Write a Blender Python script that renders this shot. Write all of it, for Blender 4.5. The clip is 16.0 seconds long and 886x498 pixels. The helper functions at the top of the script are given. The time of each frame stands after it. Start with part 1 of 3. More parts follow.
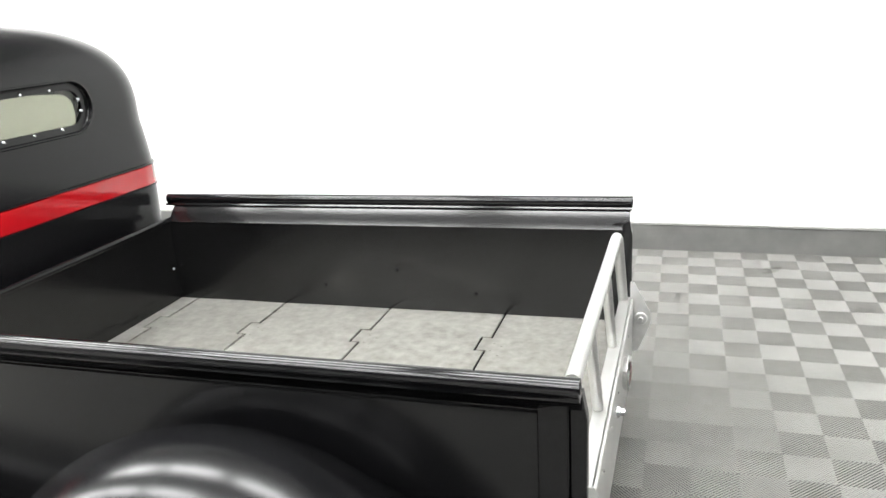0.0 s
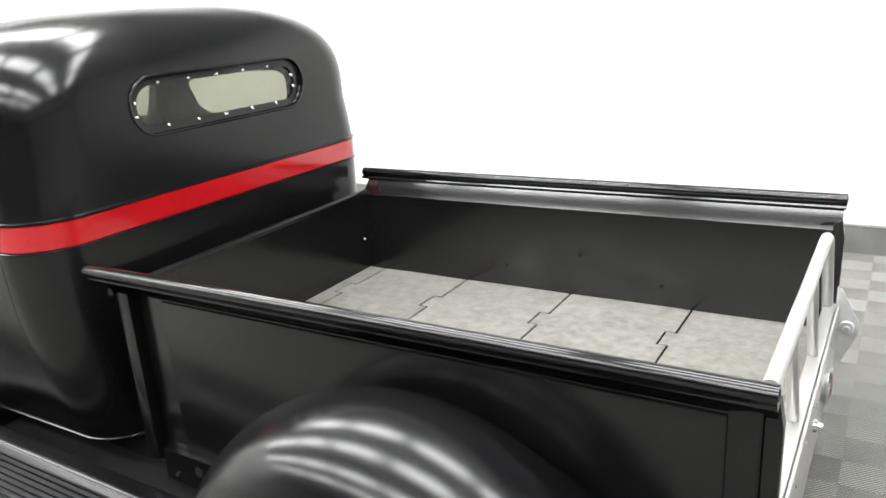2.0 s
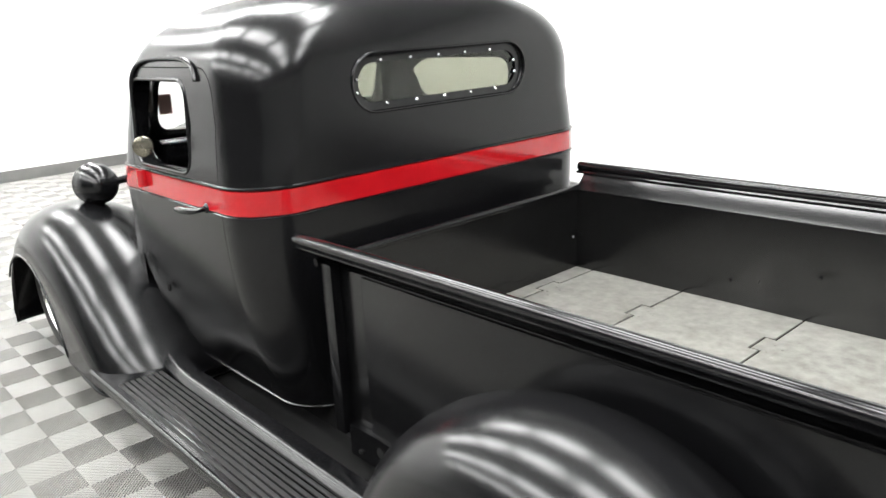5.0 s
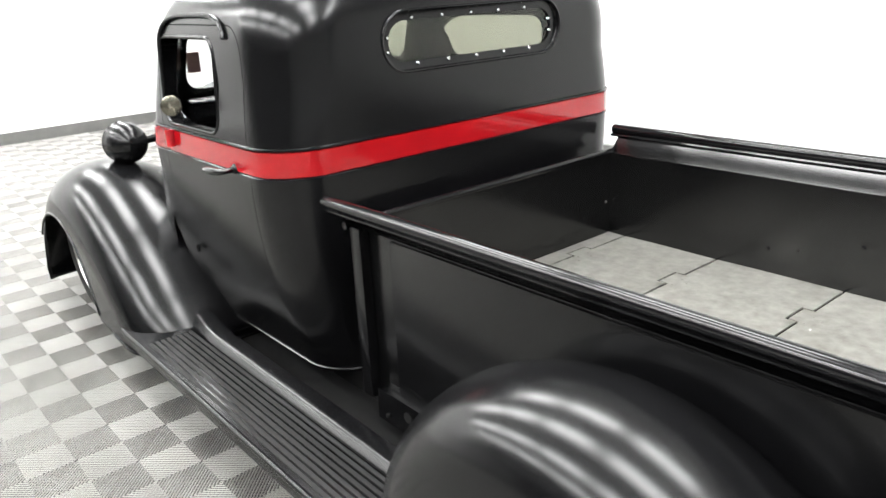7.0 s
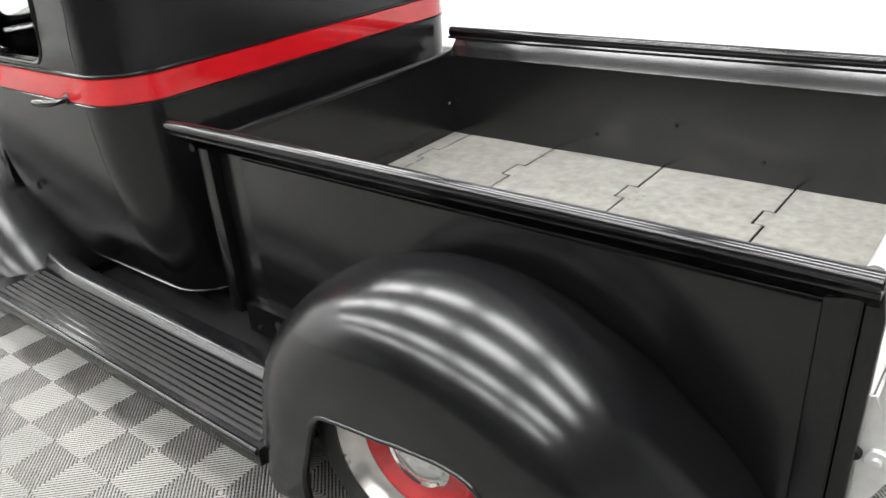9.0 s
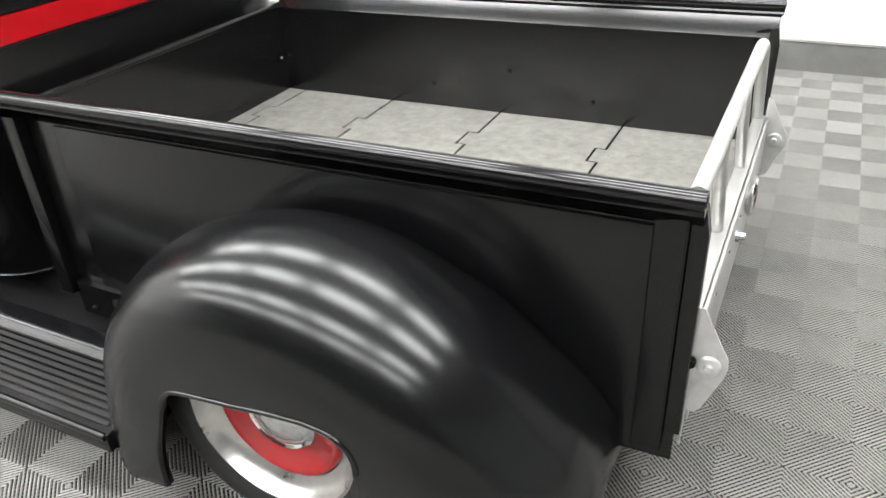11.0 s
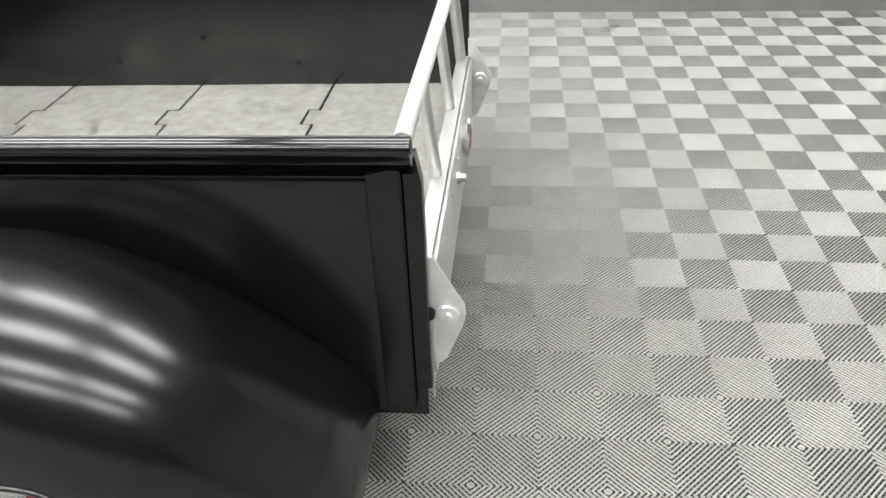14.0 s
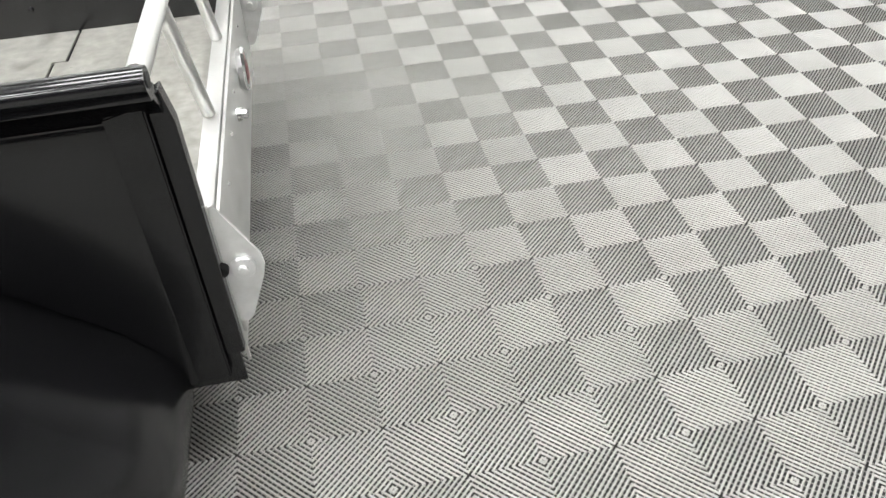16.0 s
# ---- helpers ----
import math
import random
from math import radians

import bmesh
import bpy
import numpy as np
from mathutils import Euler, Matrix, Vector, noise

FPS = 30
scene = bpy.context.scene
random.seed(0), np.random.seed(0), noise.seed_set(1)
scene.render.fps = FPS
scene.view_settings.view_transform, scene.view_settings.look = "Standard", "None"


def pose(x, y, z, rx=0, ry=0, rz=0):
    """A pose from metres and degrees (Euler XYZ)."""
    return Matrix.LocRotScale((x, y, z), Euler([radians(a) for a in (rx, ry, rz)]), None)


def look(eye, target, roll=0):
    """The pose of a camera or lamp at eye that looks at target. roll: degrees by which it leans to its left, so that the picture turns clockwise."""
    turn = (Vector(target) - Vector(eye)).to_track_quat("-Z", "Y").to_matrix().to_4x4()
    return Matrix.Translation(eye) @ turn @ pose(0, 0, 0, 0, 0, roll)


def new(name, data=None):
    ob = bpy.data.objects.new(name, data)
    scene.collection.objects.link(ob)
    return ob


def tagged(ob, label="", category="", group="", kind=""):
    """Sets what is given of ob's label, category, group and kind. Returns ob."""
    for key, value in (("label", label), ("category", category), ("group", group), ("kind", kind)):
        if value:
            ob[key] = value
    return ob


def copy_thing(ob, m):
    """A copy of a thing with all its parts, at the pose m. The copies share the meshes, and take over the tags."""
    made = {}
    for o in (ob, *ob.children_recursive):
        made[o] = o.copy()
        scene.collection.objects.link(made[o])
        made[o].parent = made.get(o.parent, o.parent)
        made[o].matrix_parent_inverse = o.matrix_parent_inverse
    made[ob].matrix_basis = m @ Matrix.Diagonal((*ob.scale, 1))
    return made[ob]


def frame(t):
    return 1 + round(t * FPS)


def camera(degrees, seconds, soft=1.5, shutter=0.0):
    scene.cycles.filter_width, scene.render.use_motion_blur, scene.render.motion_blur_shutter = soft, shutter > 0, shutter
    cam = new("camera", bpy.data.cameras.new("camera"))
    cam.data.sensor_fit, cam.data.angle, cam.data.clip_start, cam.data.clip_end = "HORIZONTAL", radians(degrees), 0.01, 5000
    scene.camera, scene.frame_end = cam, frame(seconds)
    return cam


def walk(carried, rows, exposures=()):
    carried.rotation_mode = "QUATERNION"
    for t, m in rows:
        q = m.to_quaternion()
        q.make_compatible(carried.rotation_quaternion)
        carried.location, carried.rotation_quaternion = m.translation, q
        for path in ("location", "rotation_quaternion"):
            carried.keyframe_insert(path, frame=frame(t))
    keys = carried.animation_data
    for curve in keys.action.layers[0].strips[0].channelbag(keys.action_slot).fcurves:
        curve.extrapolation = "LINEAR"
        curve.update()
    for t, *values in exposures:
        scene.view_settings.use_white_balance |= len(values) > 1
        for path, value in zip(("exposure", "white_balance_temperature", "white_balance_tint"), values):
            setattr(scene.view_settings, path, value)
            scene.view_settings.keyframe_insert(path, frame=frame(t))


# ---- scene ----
cam = camera(60.24, 16.0)
PATH = [
    (0, (0.1649, -1.2481, 1.5408), (-0.4304, 0.5641, 0.9394), -3.341),
    (0.5, (0.1555, -1.2429, 1.5349), (-0.5515, 0.5266, 0.9272), -3.444),
    (1, (0.1468, -1.2484, 1.5361), (-0.6672, 0.4720, 0.9218), -3.513),
    (1.5, (0.1432, -1.2526, 1.5367), (-0.7745, 0.4142, 0.9204), -3.614),
    (2, (0.1352, -1.2593, 1.5382), (-0.8720, 0.3546, 0.9211), -3.541),
    (2.5, (0.1332, -1.2516, 1.5327), (-0.9642, 0.3033, 0.9178), -3.386),
    (3, (0.1328, -1.2168, 1.5120), (-1.0618, 0.2693, 0.9084), -3.380),
    (3.5, (0.1427, -1.1882, 1.4997), (-1.1452, 0.2225, 0.9070), -3.267),
    (4, (0.1319, -1.1705, 1.4889), (-1.2310, 0.1727, 0.9072), -3.239),
    (4.5, (0.0910, -1.1581, 1.4728), (-1.3194, 0.1399, 0.9021), -3.164),
    (7, (0.0214, -1.1267, 1.4702), (-1.4313, 0.0684, 0.7907), -2.718),
    (7.5, (0.0400, -1.1245, 1.4755), (-1.3652, 0.0928, 0.7381), -3.191),
    (8, (0.0671, -1.1352, 1.4753), (-1.2656, 0.1223, 0.6737), -3.864),
    (8.5, (0.1008, -1.1532, 1.4838), (-1.1412, 0.1558, 0.6212), -4.261),
    (9, (0.1253, -1.1835, 1.4929), (-1.0210, 0.1789, 0.5819), -4.428),
    (11.5, (0.1201, -1.1689, 1.4565), (-0.5811, 0.3887, 0.4162), -2.621),
    (12, (0.1241, -1.1522, 1.4503), (-0.4807, 0.4383, 0.3993), -2.361),
    (12.5, (0.1349, -1.1304, 1.4414), (-0.3701, 0.4866, 0.3783), -2.274),
    (13, (0.1499, -1.1026, 1.4300), (-0.2562, 0.5322, 0.3518), -2.287),
    (13.5, (0.1629, -1.0770, 1.4156), (-0.1410, 0.5682, 0.3197), -2.454),
    (14, (0.1654, -1.0583, 1.4015), (-0.0226, 0.5890, 0.2830), -2.235),
    (14.5, (0.1782, -1.0257, 1.3805), (0.0961, 0.6084, 0.2304), -2.468),
    (15, (0.1916, -0.9980, 1.3635), (0.2161, 0.6098, 0.1742), -2.749),
    (15.5, (0.1987, -0.9669, 1.3511), (0.3363, 0.5961, 0.1109), -2.711),
    (16, (0.2286, -0.9572, 1.3100), (0.4574, 0.5713, 0.0407), -3.378),
]
walk(cam, [(t, look(eye, target, roll)) for t, eye, target, roll in PATH])

# ---- world and light ----
world = bpy.data.worlds.new("world")
scene.world = world
world.use_nodes = True
world.node_tree.nodes["Background"].inputs[0].default_value = (0.8, 0.85, 0.9, 1)
world.node_tree.nodes["Background"].inputs[1].default_value = 0.1
scene.view_settings.exposure = 0.0

ROOM = (-8.97, 8.0, -12.0, 3.57, 3.9)         # x from, x to, y from, y to, height
LAMP_POWER = 27.0


# ---- materials ----
def nodes_of(name):
    m = bpy.data.materials.new(name)
    m.use_nodes = True
    nt = m.node_tree
    return m, nt, nt.nodes["Principled BSDF"]


def noise_tex(nt, scale, detail=4.0, rough=0.55, space="Object", stretch=None):
    co = nt.nodes.new("ShaderNodeTexCoord")
    tex = nt.nodes.new("ShaderNodeTexNoise")
    tex.inputs["Scale"].default_value, tex.inputs["Detail"].default_value, tex.inputs["Roughness"].default_value = scale, detail, rough
    if stretch:
        mp = nt.nodes.new("ShaderNodeMapping")
        mp.inputs["Scale"].default_value = stretch
        nt.links.new(co.outputs[space], mp.inputs[0])
        nt.links.new(mp.outputs[0], tex.inputs["Vector"])
    else:
        nt.links.new(co.outputs[space], tex.inputs["Vector"])
    return tex.outputs["Fac"]


def ramp(nt, fac, stops):
    r = nt.nodes.new("ShaderNodeValToRGB")
    els = r.color_ramp.elements
    while len(els) < len(stops):
        els.new(0.5)
    for e, (p, c) in zip(els, stops):
        e.position, e.color = p, (*c, 1) if len(c) == 3 else c
    nt.links.new(fac, r.inputs[0])
    return r.outputs[0]


def span(nt, fac, lo, hi, a=0.3, b=0.7):
    m = nt.nodes.new("ShaderNodeMapRange")
    m.inputs[1].default_value, m.inputs[2].default_value, m.inputs[3].default_value, m.inputs[4].default_value = a, b, lo, hi
    nt.links.new(fac, m.inputs[0])
    return m.outputs[0]


def bump(nt, bsdf, fac, strength, distance):
    b = nt.nodes.new("ShaderNodeBump")
    b.inputs["Strength"].default_value, b.inputs["Distance"].default_value = strength, distance
    nt.links.new(fac, b.inputs["Height"])
    nt.links.new(b.outputs[0], bsdf.inputs["Normal"])


def surface(name, dark, light, rough=(0.4, 0.5), metal=0.0, scale=6.0, fine=120.0, relief=0.0, spec=0.5, coat=0.0, stretch=None):
    m, nt, b = nodes_of(name)
    big, small = noise_tex(nt, scale, stretch=stretch), noise_tex(nt, fine, 2.0)
    nt.links.new(ramp(nt, big, [(0.3, dark), (0.7, light)]), b.inputs["Base Color"])
    nt.links.new(span(nt, big, *rough), b.inputs["Roughness"])
    b.inputs["Metallic"].default_value, b.inputs["Specular IOR Level"].default_value, b.inputs["Coat Weight"].default_value = metal, spec, coat
    b.inputs["Coat Roughness"].default_value = 0.05
    if relief:
        bump(nt, b, small, 0.3, relief)
    return m


BLACK = surface("satin_black_paint", (0.003, 0.003, 0.0034), (0.005, 0.005, 0.0055), (0.2, 0.225), scale=3.0, fine=900, relief=0.00003, spec=0.38)
GLOSS = surface("gloss_black_paint", (0.004, 0.004, 0.0045), (0.006, 0.006, 0.0065), (0.12, 0.15), scale=3.0)
BED_BLACK = surface("bed_black_paint", (0.0032, 0.0032, 0.0035), (0.0042, 0.0042, 0.0044), (0.19, 0.205), scale=4.0, spec=0.55)
RED = surface("gloss_red_paint", (0.31, 0.004, 0.007), (0.37, 0.006, 0.010), (0.05, 0.09), coat=0.4)
STEEL = surface("bed_plate_steel", (0.16, 0.156, 0.140), (0.31, 0.303, 0.28), (0.28, 0.5), metal=0.35, scale=26.0, fine=70, relief=0.0006)
HINGE = surface("zinc_plated_steel", (0.48, 0.48, 0.47), (0.6, 0.6, 0.59), (0.32, 0.45), metal=0.6, scale=25.0, fine=300, relief=0.0002)
# Matt black for small bolts, and for gaps and holes painted as shade.
VOID = surface("matt_black_and_shade", (0.004, 0.004, 0.004), (0.009, 0.009, 0.009), (0.75, 0.9), spec=0.2, scale=15.0)
MIRROR = surface("warm_grey_mirror", (0.22, 0.21, 0.165), (0.32, 0.30, 0.24), (0.15, 0.3), metal=0.95, scale=40.0)
DARK_CHROME = surface("dark_chrome", (0.06, 0.06, 0.06), (0.1, 0.1, 0.1), (0.15, 0.25), metal=1.0)
RIM = surface("polished_trim_ring", (0.40, 0.39, 0.37), (0.55, 0.54, 0.52), (0.25, 0.36), metal=0.95, scale=14.0)
ALU = surface("tailgate_aluminium", (0.47, 0.47, 0.455), (0.60, 0.60, 0.585), (0.3, 0.42), metal=0.7, scale=5.0, fine=400, relief=0.0002)
CHROME = surface("chrome", (0.7, 0.7, 0.7), (0.8, 0.8, 0.8), (0.08, 0.15), metal=1.0)
RUBBER = surface("black_rubber", (0.010, 0.010, 0.010), (0.02, 0.02, 0.02), (0.5, 0.65), scale=20, relief=0.0005, spec=0.3)
WALL = surface("white_wall_paint", (0.84, 0.84, 0.83), (0.87, 0.87, 0.86), (0.6, 0.7), scale=1.2, fine=200, relief=0.0003)
BASE = surface("grey_vinyl_baseboard", (0.13, 0.13, 0.125), (0.19, 0.19, 0.18), (0.28, 0.4), scale=5.0, fine=80, relief=0.0004)
TILE = surface("grey_ribbed_tile", (0.235, 0.231, 0.217), (0.30, 0.295, 0.278), (0.27, 0.35), scale=2.0, fine=150, relief=0.0004, spec=0.6)
# Near-black colour standing for the shade down in the tile slots.
UNDER = surface("shaded_slot_black", (0.008, 0.008, 0.008), (0.015, 0.015, 0.014), (0.7, 0.85), scale=8)
# Wall colour lowered to stand for the dim light at the south end.
DIM = surface("dim_end_wall_grey", (0.11, 0.11, 0.11), (0.13, 0.13, 0.13), (0.6, 0.7), scale=1.2)
CEIL = surface("ceiling_paint", (0.30, 0.30, 0.295), (0.36, 0.36, 0.355), (0.7, 0.8), scale=1.0)


def with_glint(name, centre, reach):
    """Black paint with a painted reflection: a lighter, rougher patch of uneven outline round centre."""
    m = surface(name, (0.0032, 0.0032, 0.0035), (0.0042, 0.0042, 0.0044), (0.19, 0.205), scale=4.0, spec=0.55)
    nt = m.node_tree
    b = nt.nodes["Principled BSDF"]
    co, off, dist = nt.nodes.new("ShaderNodeTexCoord"), nt.nodes.new("ShaderNodeMapping"), nt.nodes.new("ShaderNodeVectorMath")
    off.inputs["Location"].default_value = [-c / r for c, r in zip(centre, reach)]
    off.inputs["Scale"].default_value = [1 / r for r in reach]
    dist.operation = "LENGTH"
    nt.links.new(co.outputs["Object"], off.inputs[0])
    nt.links.new(off.outputs[0], dist.inputs[0])
    near = span(nt, dist.outputs["Value"], 1.0, 0.0, 0.15, 1.0)
    streaks = span(nt, noise_tex(nt, 6.0, 2.0, 0.45, stretch=(1.0, 1.0, 1.6)), 0.0, 1.0, 0.42, 0.78)
    mask = nt.nodes.new("ShaderNodeMath")
    mask.operation = "MULTIPLY"
    nt.links.new(near, mask.inputs[0])
    nt.links.new(streaks, mask.inputs[1])
    for socket, glint_tone in (("Base Color", (0.022, 0.0215, 0.02, 1)), ("Roughness", (0.3, 0.3, 0.3, 1))):
        mix = nt.nodes.new("ShaderNodeMix")
        mix.data_type = "RGBA"
        was = b.inputs[socket].links[0].from_socket
        nt.links.new(mask.outputs[0], mix.inputs[0])
        nt.links.new(was, mix.inputs[6])
        mix.inputs[7].default_value = glint_tone
        nt.links.new(mix.outputs[2], b.inputs[socket])
    return m


def glow(name, colour, strength):
    m, nt, b = nodes_of(name)
    b.inputs["Emission Color"].default_value, b.inputs["Emission Strength"].default_value = (*colour, 1), strength
    b.inputs["Base Color"].default_value = (0.8, 0.8, 0.8, 1)
    return m


# Glints thrown up by the floor plates, painted into the bed side colour.
BED_GLINT = with_glint("bed_paint_with_glint", (-0.86, 0.6, 0.545), (0.62, 3.0, 0.13))
LAMP = glow("fluorescent_diffuser", (0.985, 0.99, 0.985), LAMP_POWER)


def glass(name, colour, rough=0.0):
    m, nt, b = nodes_of(name)
    b.inputs["Base Color"].default_value = (*colour, 1)
    b.inputs["Transmission Weight"].default_value, b.inputs["Roughness"].default_value, b.inputs["IOR"].default_value = 1.0, rough, 1.45
    return m


TINT = glass("tinted_window_glass", (0.225, 0.232, 0.18))
LENS_RED = glass("red_lens", (0.5, 0.02, 0.03), 0.1)


# ---- building helpers ----
RAKE = 0.0                                 # slope of what is being built, from the tail down to the front


def thing(name, at, label, category, group="", kind=""):
    ob = new(name)
    ob.matrix_basis = pose(*at)
    ob.empty_display_size = 0.1
    return tagged(ob, label, category, group, kind)


def world_of(ob):
    return (world_of(ob.parent) @ ob.matrix_parent_inverse @ ob.matrix_basis) if ob.parent else ob.matrix_basis.copy()


def part(name, bm, material, parent, label="", smooth=True, kind=""):
    """Links a bmesh, given in world coordinates, as one mesh under a thing or a part."""
    me = bpy.data.meshes.new(name)
    if RAKE:
        for v in bm.verts:
            v.co.z += RAKE * v.co.x
    bm.normal_update()
    bm.to_mesh(me)
    bm.free()
    me.materials.append(material)
    if smooth:
        me.shade_smooth()
        me.set_sharp_from_angle(angle=radians(38))
    ob = new(name, me)
    if parent:
        ob.parent = parent
        ob.matrix_parent_inverse = world_of(parent).inverted()
    return tagged(ob, label, kind=kind)


def box(bm, x0, x1, y0, y1, z0, z1, bevel=0.0, m=None):
    r = bmesh.ops.create_cube(bm, size=1)["verts"]
    for v in r:
        v.co = Vector(((x0 + x1) / 2 + v.co.x * (x1 - x0), (y0 + y1) / 2 + v.co.y * (y1 - y0), (z0 + z1) / 2 + v.co.z * (z1 - z0)))
        if m:
            v.co = m @ v.co
    if bevel:
        es = list({e for v in r for e in v.link_edges})
        bmesh.ops.bevel(bm, geom=es, offset=bevel, segments=2, affect="EDGES", profile=0.6)
    return bm


def grid_mesh(bm, rows, close_u=False, close_v=False, caps=()):
    """Faces between rows of points; caps: indices of rows to close with one face."""
    vs = [[bm.verts.new(p) for p in r] for r in rows]
    n, k = len(vs), len(vs[0])
    for i in range(n if close_u else n - 1):
        for j in range(k if close_v else k - 1):
            a, b, c, d = vs[i][j], vs[i][(j + 1) % k], vs[(i + 1) % n][(j + 1) % k], vs[(i + 1) % n][j]
            bm.faces.new((a, b, c, d))
    for i in caps:
        bm.faces.new(vs[i])
    bmesh.ops.recalc_face_normals(bm, faces=bm.faces)
    return vs


def tube(bm, points, radius, sides=12, cap=True, closed=False):
    """A round bar along points."""
    pts = [Vector(p) for p in points]
    rows = []
    n = len(pts)
    up = None
    for i, p in enumerate(pts):
        a = pts[i - 1] if (i or closed) else p
        b = pts[(i + 1) % n] if (i < n - 1 or closed) else p
        d = (b - a).normalized()
        if up is None:
            up = Vector((0, 0, 1)) if abs(d.z) < 0.9 else Vector((1, 0, 0))
        s = d.cross(up).normalized()
        up = s.cross(d).normalized()
        r = radius[i] if isinstance(radius, (list, tuple)) else radius
        rows.append([p + r * (math.cos(t) * s + math.sin(t) * up) for t in (2 * math.pi * k / sides for k in range(sides))])
    grid_mesh(bm, rows, close_u=closed, close_v=True, caps=() if closed or not cap else (0, -1))
    return bm


def lathe(bm, profile, centre, axis, segments=40, start=0.0, sweep=360.0):
    """Turns a profile of (radius, offset along the axis) about the axis through centre."""
    axis = Vector(axis).normalized()
    s = axis.cross(Vector((0, 0, 1)) if abs(axis.z) < 0.9 else Vector((1, 0, 0))).normalized()
    u = axis.cross(s)
    c = Vector(centre)
    full = abs(sweep - 360) < 1e-6
    rows = []
    for k in range(segments if full else segments + 1):
        t = radians(start + sweep * k / segments)
        rows.append([c + axis * o + r * (math.cos(t) * s + math.sin(t) * u) for r, o in profile])
    grid_mesh(bm, rows, close_u=full)
    bmesh.ops.remove_doubles(bm, verts=bm.verts, dist=1e-5)
    return bm


def plate(bm, outline, thickness, m):
    """A flat plate: an outline in x and y, extruded along z, laid by m."""
    lo = [bm.verts.new(m @ Vector((x, y, 0))) for x, y in outline]
    hi = [bm.verts.new(m @ Vector((x, y, thickness))) for x, y in outline]
    bm.faces.new(lo[::-1])
    bm.faces.new(hi)
    n = len(lo)
    for i in range(n):
        bm.faces.new((lo[i], lo[(i + 1) % n], hi[(i + 1) % n], hi[i]))
    bmesh.ops.recalc_face_normals(bm, faces=bm.faces)
    return bm


def carve(bm, cutters, keep=None):
    """The bmesh with closed bmeshes cut out of it; keep: a closed bmesh, of which only the inside stays."""
    def temp(b):
        me = bpy.data.meshes.new("temp")
        b.to_mesh(me)
        b.free()
        return new("temp", me)
    ob = temp(bm)
    obs = [temp(c) for c in cutters + ([keep] if keep else [])]
    for c in obs:
        mod = ob.modifiers.new("cut", "BOOLEAN")
        mod.object, mod.solver = c, "EXACT"
        mod.operation = "INTERSECT" if keep and c is obs[-1] else "DIFFERENCE"
    dg = bpy.context.evaluated_depsgraph_get()
    out = bmesh.new()
    out.from_mesh(ob.evaluated_get(dg).to_mesh())
    for o in (ob, *obs):
        me = o.data
        bpy.data.objects.remove(o)
        bpy.data.meshes.remove(me)
    return out


# ---- room ----
X0, X1, Y0, Y1, ZC = ROOM
T = 0.15


def slab(name, x0, x1, y0, y1, z0, z1, material, label, category):
    ob = part(name, box(bmesh.new(), x0, x1, y0, y1, z0, z1), material, None, smooth=False)
    return tagged(ob, label, category, kind="structure")


slab("wall_north", X0 - T, X1 + T, Y1, Y1 + T, 0, ZC, WALL, "plain white painted showroom wall", "wall")
# Unseen; kept dark so that the black paint reflects little from it.
slab("wall_south", X0 - T, X1 + T, Y0 - T, Y0, 0, ZC, DIM, "unseen showroom wall, darkened for the dim end of the room", "wall")
slab("wall_west", X0 - T, X0, Y0, Y1, 0, ZC, WALL, "plain white painted showroom wall", "wall")
slab("wall_east", X1, X1 + T, Y0, Y1, 0, ZC, WALL, "plain white painted showroom wall", "wall")
slab("ceiling", X0 - T, X1 + T, Y0 - T, Y1 + T, ZC, ZC + T, CEIL, "plain grey showroom ceiling", "ceiling")
# The slab below the ribs is painted dark as the slots' shade.
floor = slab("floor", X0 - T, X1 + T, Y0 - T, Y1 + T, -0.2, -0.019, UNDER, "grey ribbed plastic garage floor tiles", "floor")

BH = 0.165
for n, (a, b, c, d, h) in {"baseboard_north": (X0 + 0.013, X1, Y1 - 0.012, Y1 - 0.0005, BH), "baseboard_west": (X0 + 0.0005, X0 + 0.012, Y0, Y1, 0.105)}.items():
    slab(n, a, b, c, d, -0.012, h, BASE, "tall grey baseboard panel along the white wall", "baseboard")
slab("trim", X0 + 0.02, X1, Y1 - 0.02, Y1 - 0.0005, BH + 0.0005, BH + 0.012, ALU, "thin light metal strip on top of the baseboard", "trim")


def ceiling_light():
    t = thing("ceiling_light", (0, 0, ZC), "long white fluorescent light on the ceiling", "ceiling light", "fluorescent lights on the ceiling")
    b = box(bmesh.new(), -0.79, 0.79, -0.32, 0.32, ZC - 0.07, ZC - 0.001, 0.01)
    part("frame", b, CEIL, t, smooth=False)
    part("diffuser", box(bmesh.new(), -0.77, 0.77, -0.3, 0.3, ZC - 0.085, ZC - 0.072, 0.004), LAMP, t, "glowing white diffuser", smooth=False)
    return t


first = ceiling_light()
ROWS_Y = (1.3, -0.45, -2.5, -4.3)
first.matrix_basis = pose(-8.0, ROWS_Y[0], ZC)
for i in range(6):
    for j, y in enumerate(ROWS_Y):
        if i or j:
            copy_thing(first, pose(-8.0 + 1.9 * i, y, ZC))

# ---- pickup truck: bed ----
H, YC, XF = 0.890, 0.684, -1.842            # rail height, centre line, front of the bed
W = 2 * YC
RAKE = 0.0122                              # the body sits lower at the front than at the tail
truck = thing("pickup_truck", (-1.9, YC, 0), "satin black vintage pickup truck with a red belt stripe", "pickup truck")


def side_of(far):
    return (lambda p: Vector((p[0], 2 * YC - p[1], p[2]))) if far else Vector


def turned(bm, far):
    """Moves a bmesh to the far side of the truck, mirrored."""
    if far:
        for v in bm.verts:
            v.co.y = 2 * YC - v.co.y
        bmesh.ops.reverse_faces(bm, faces=bm.faces)
    return bm


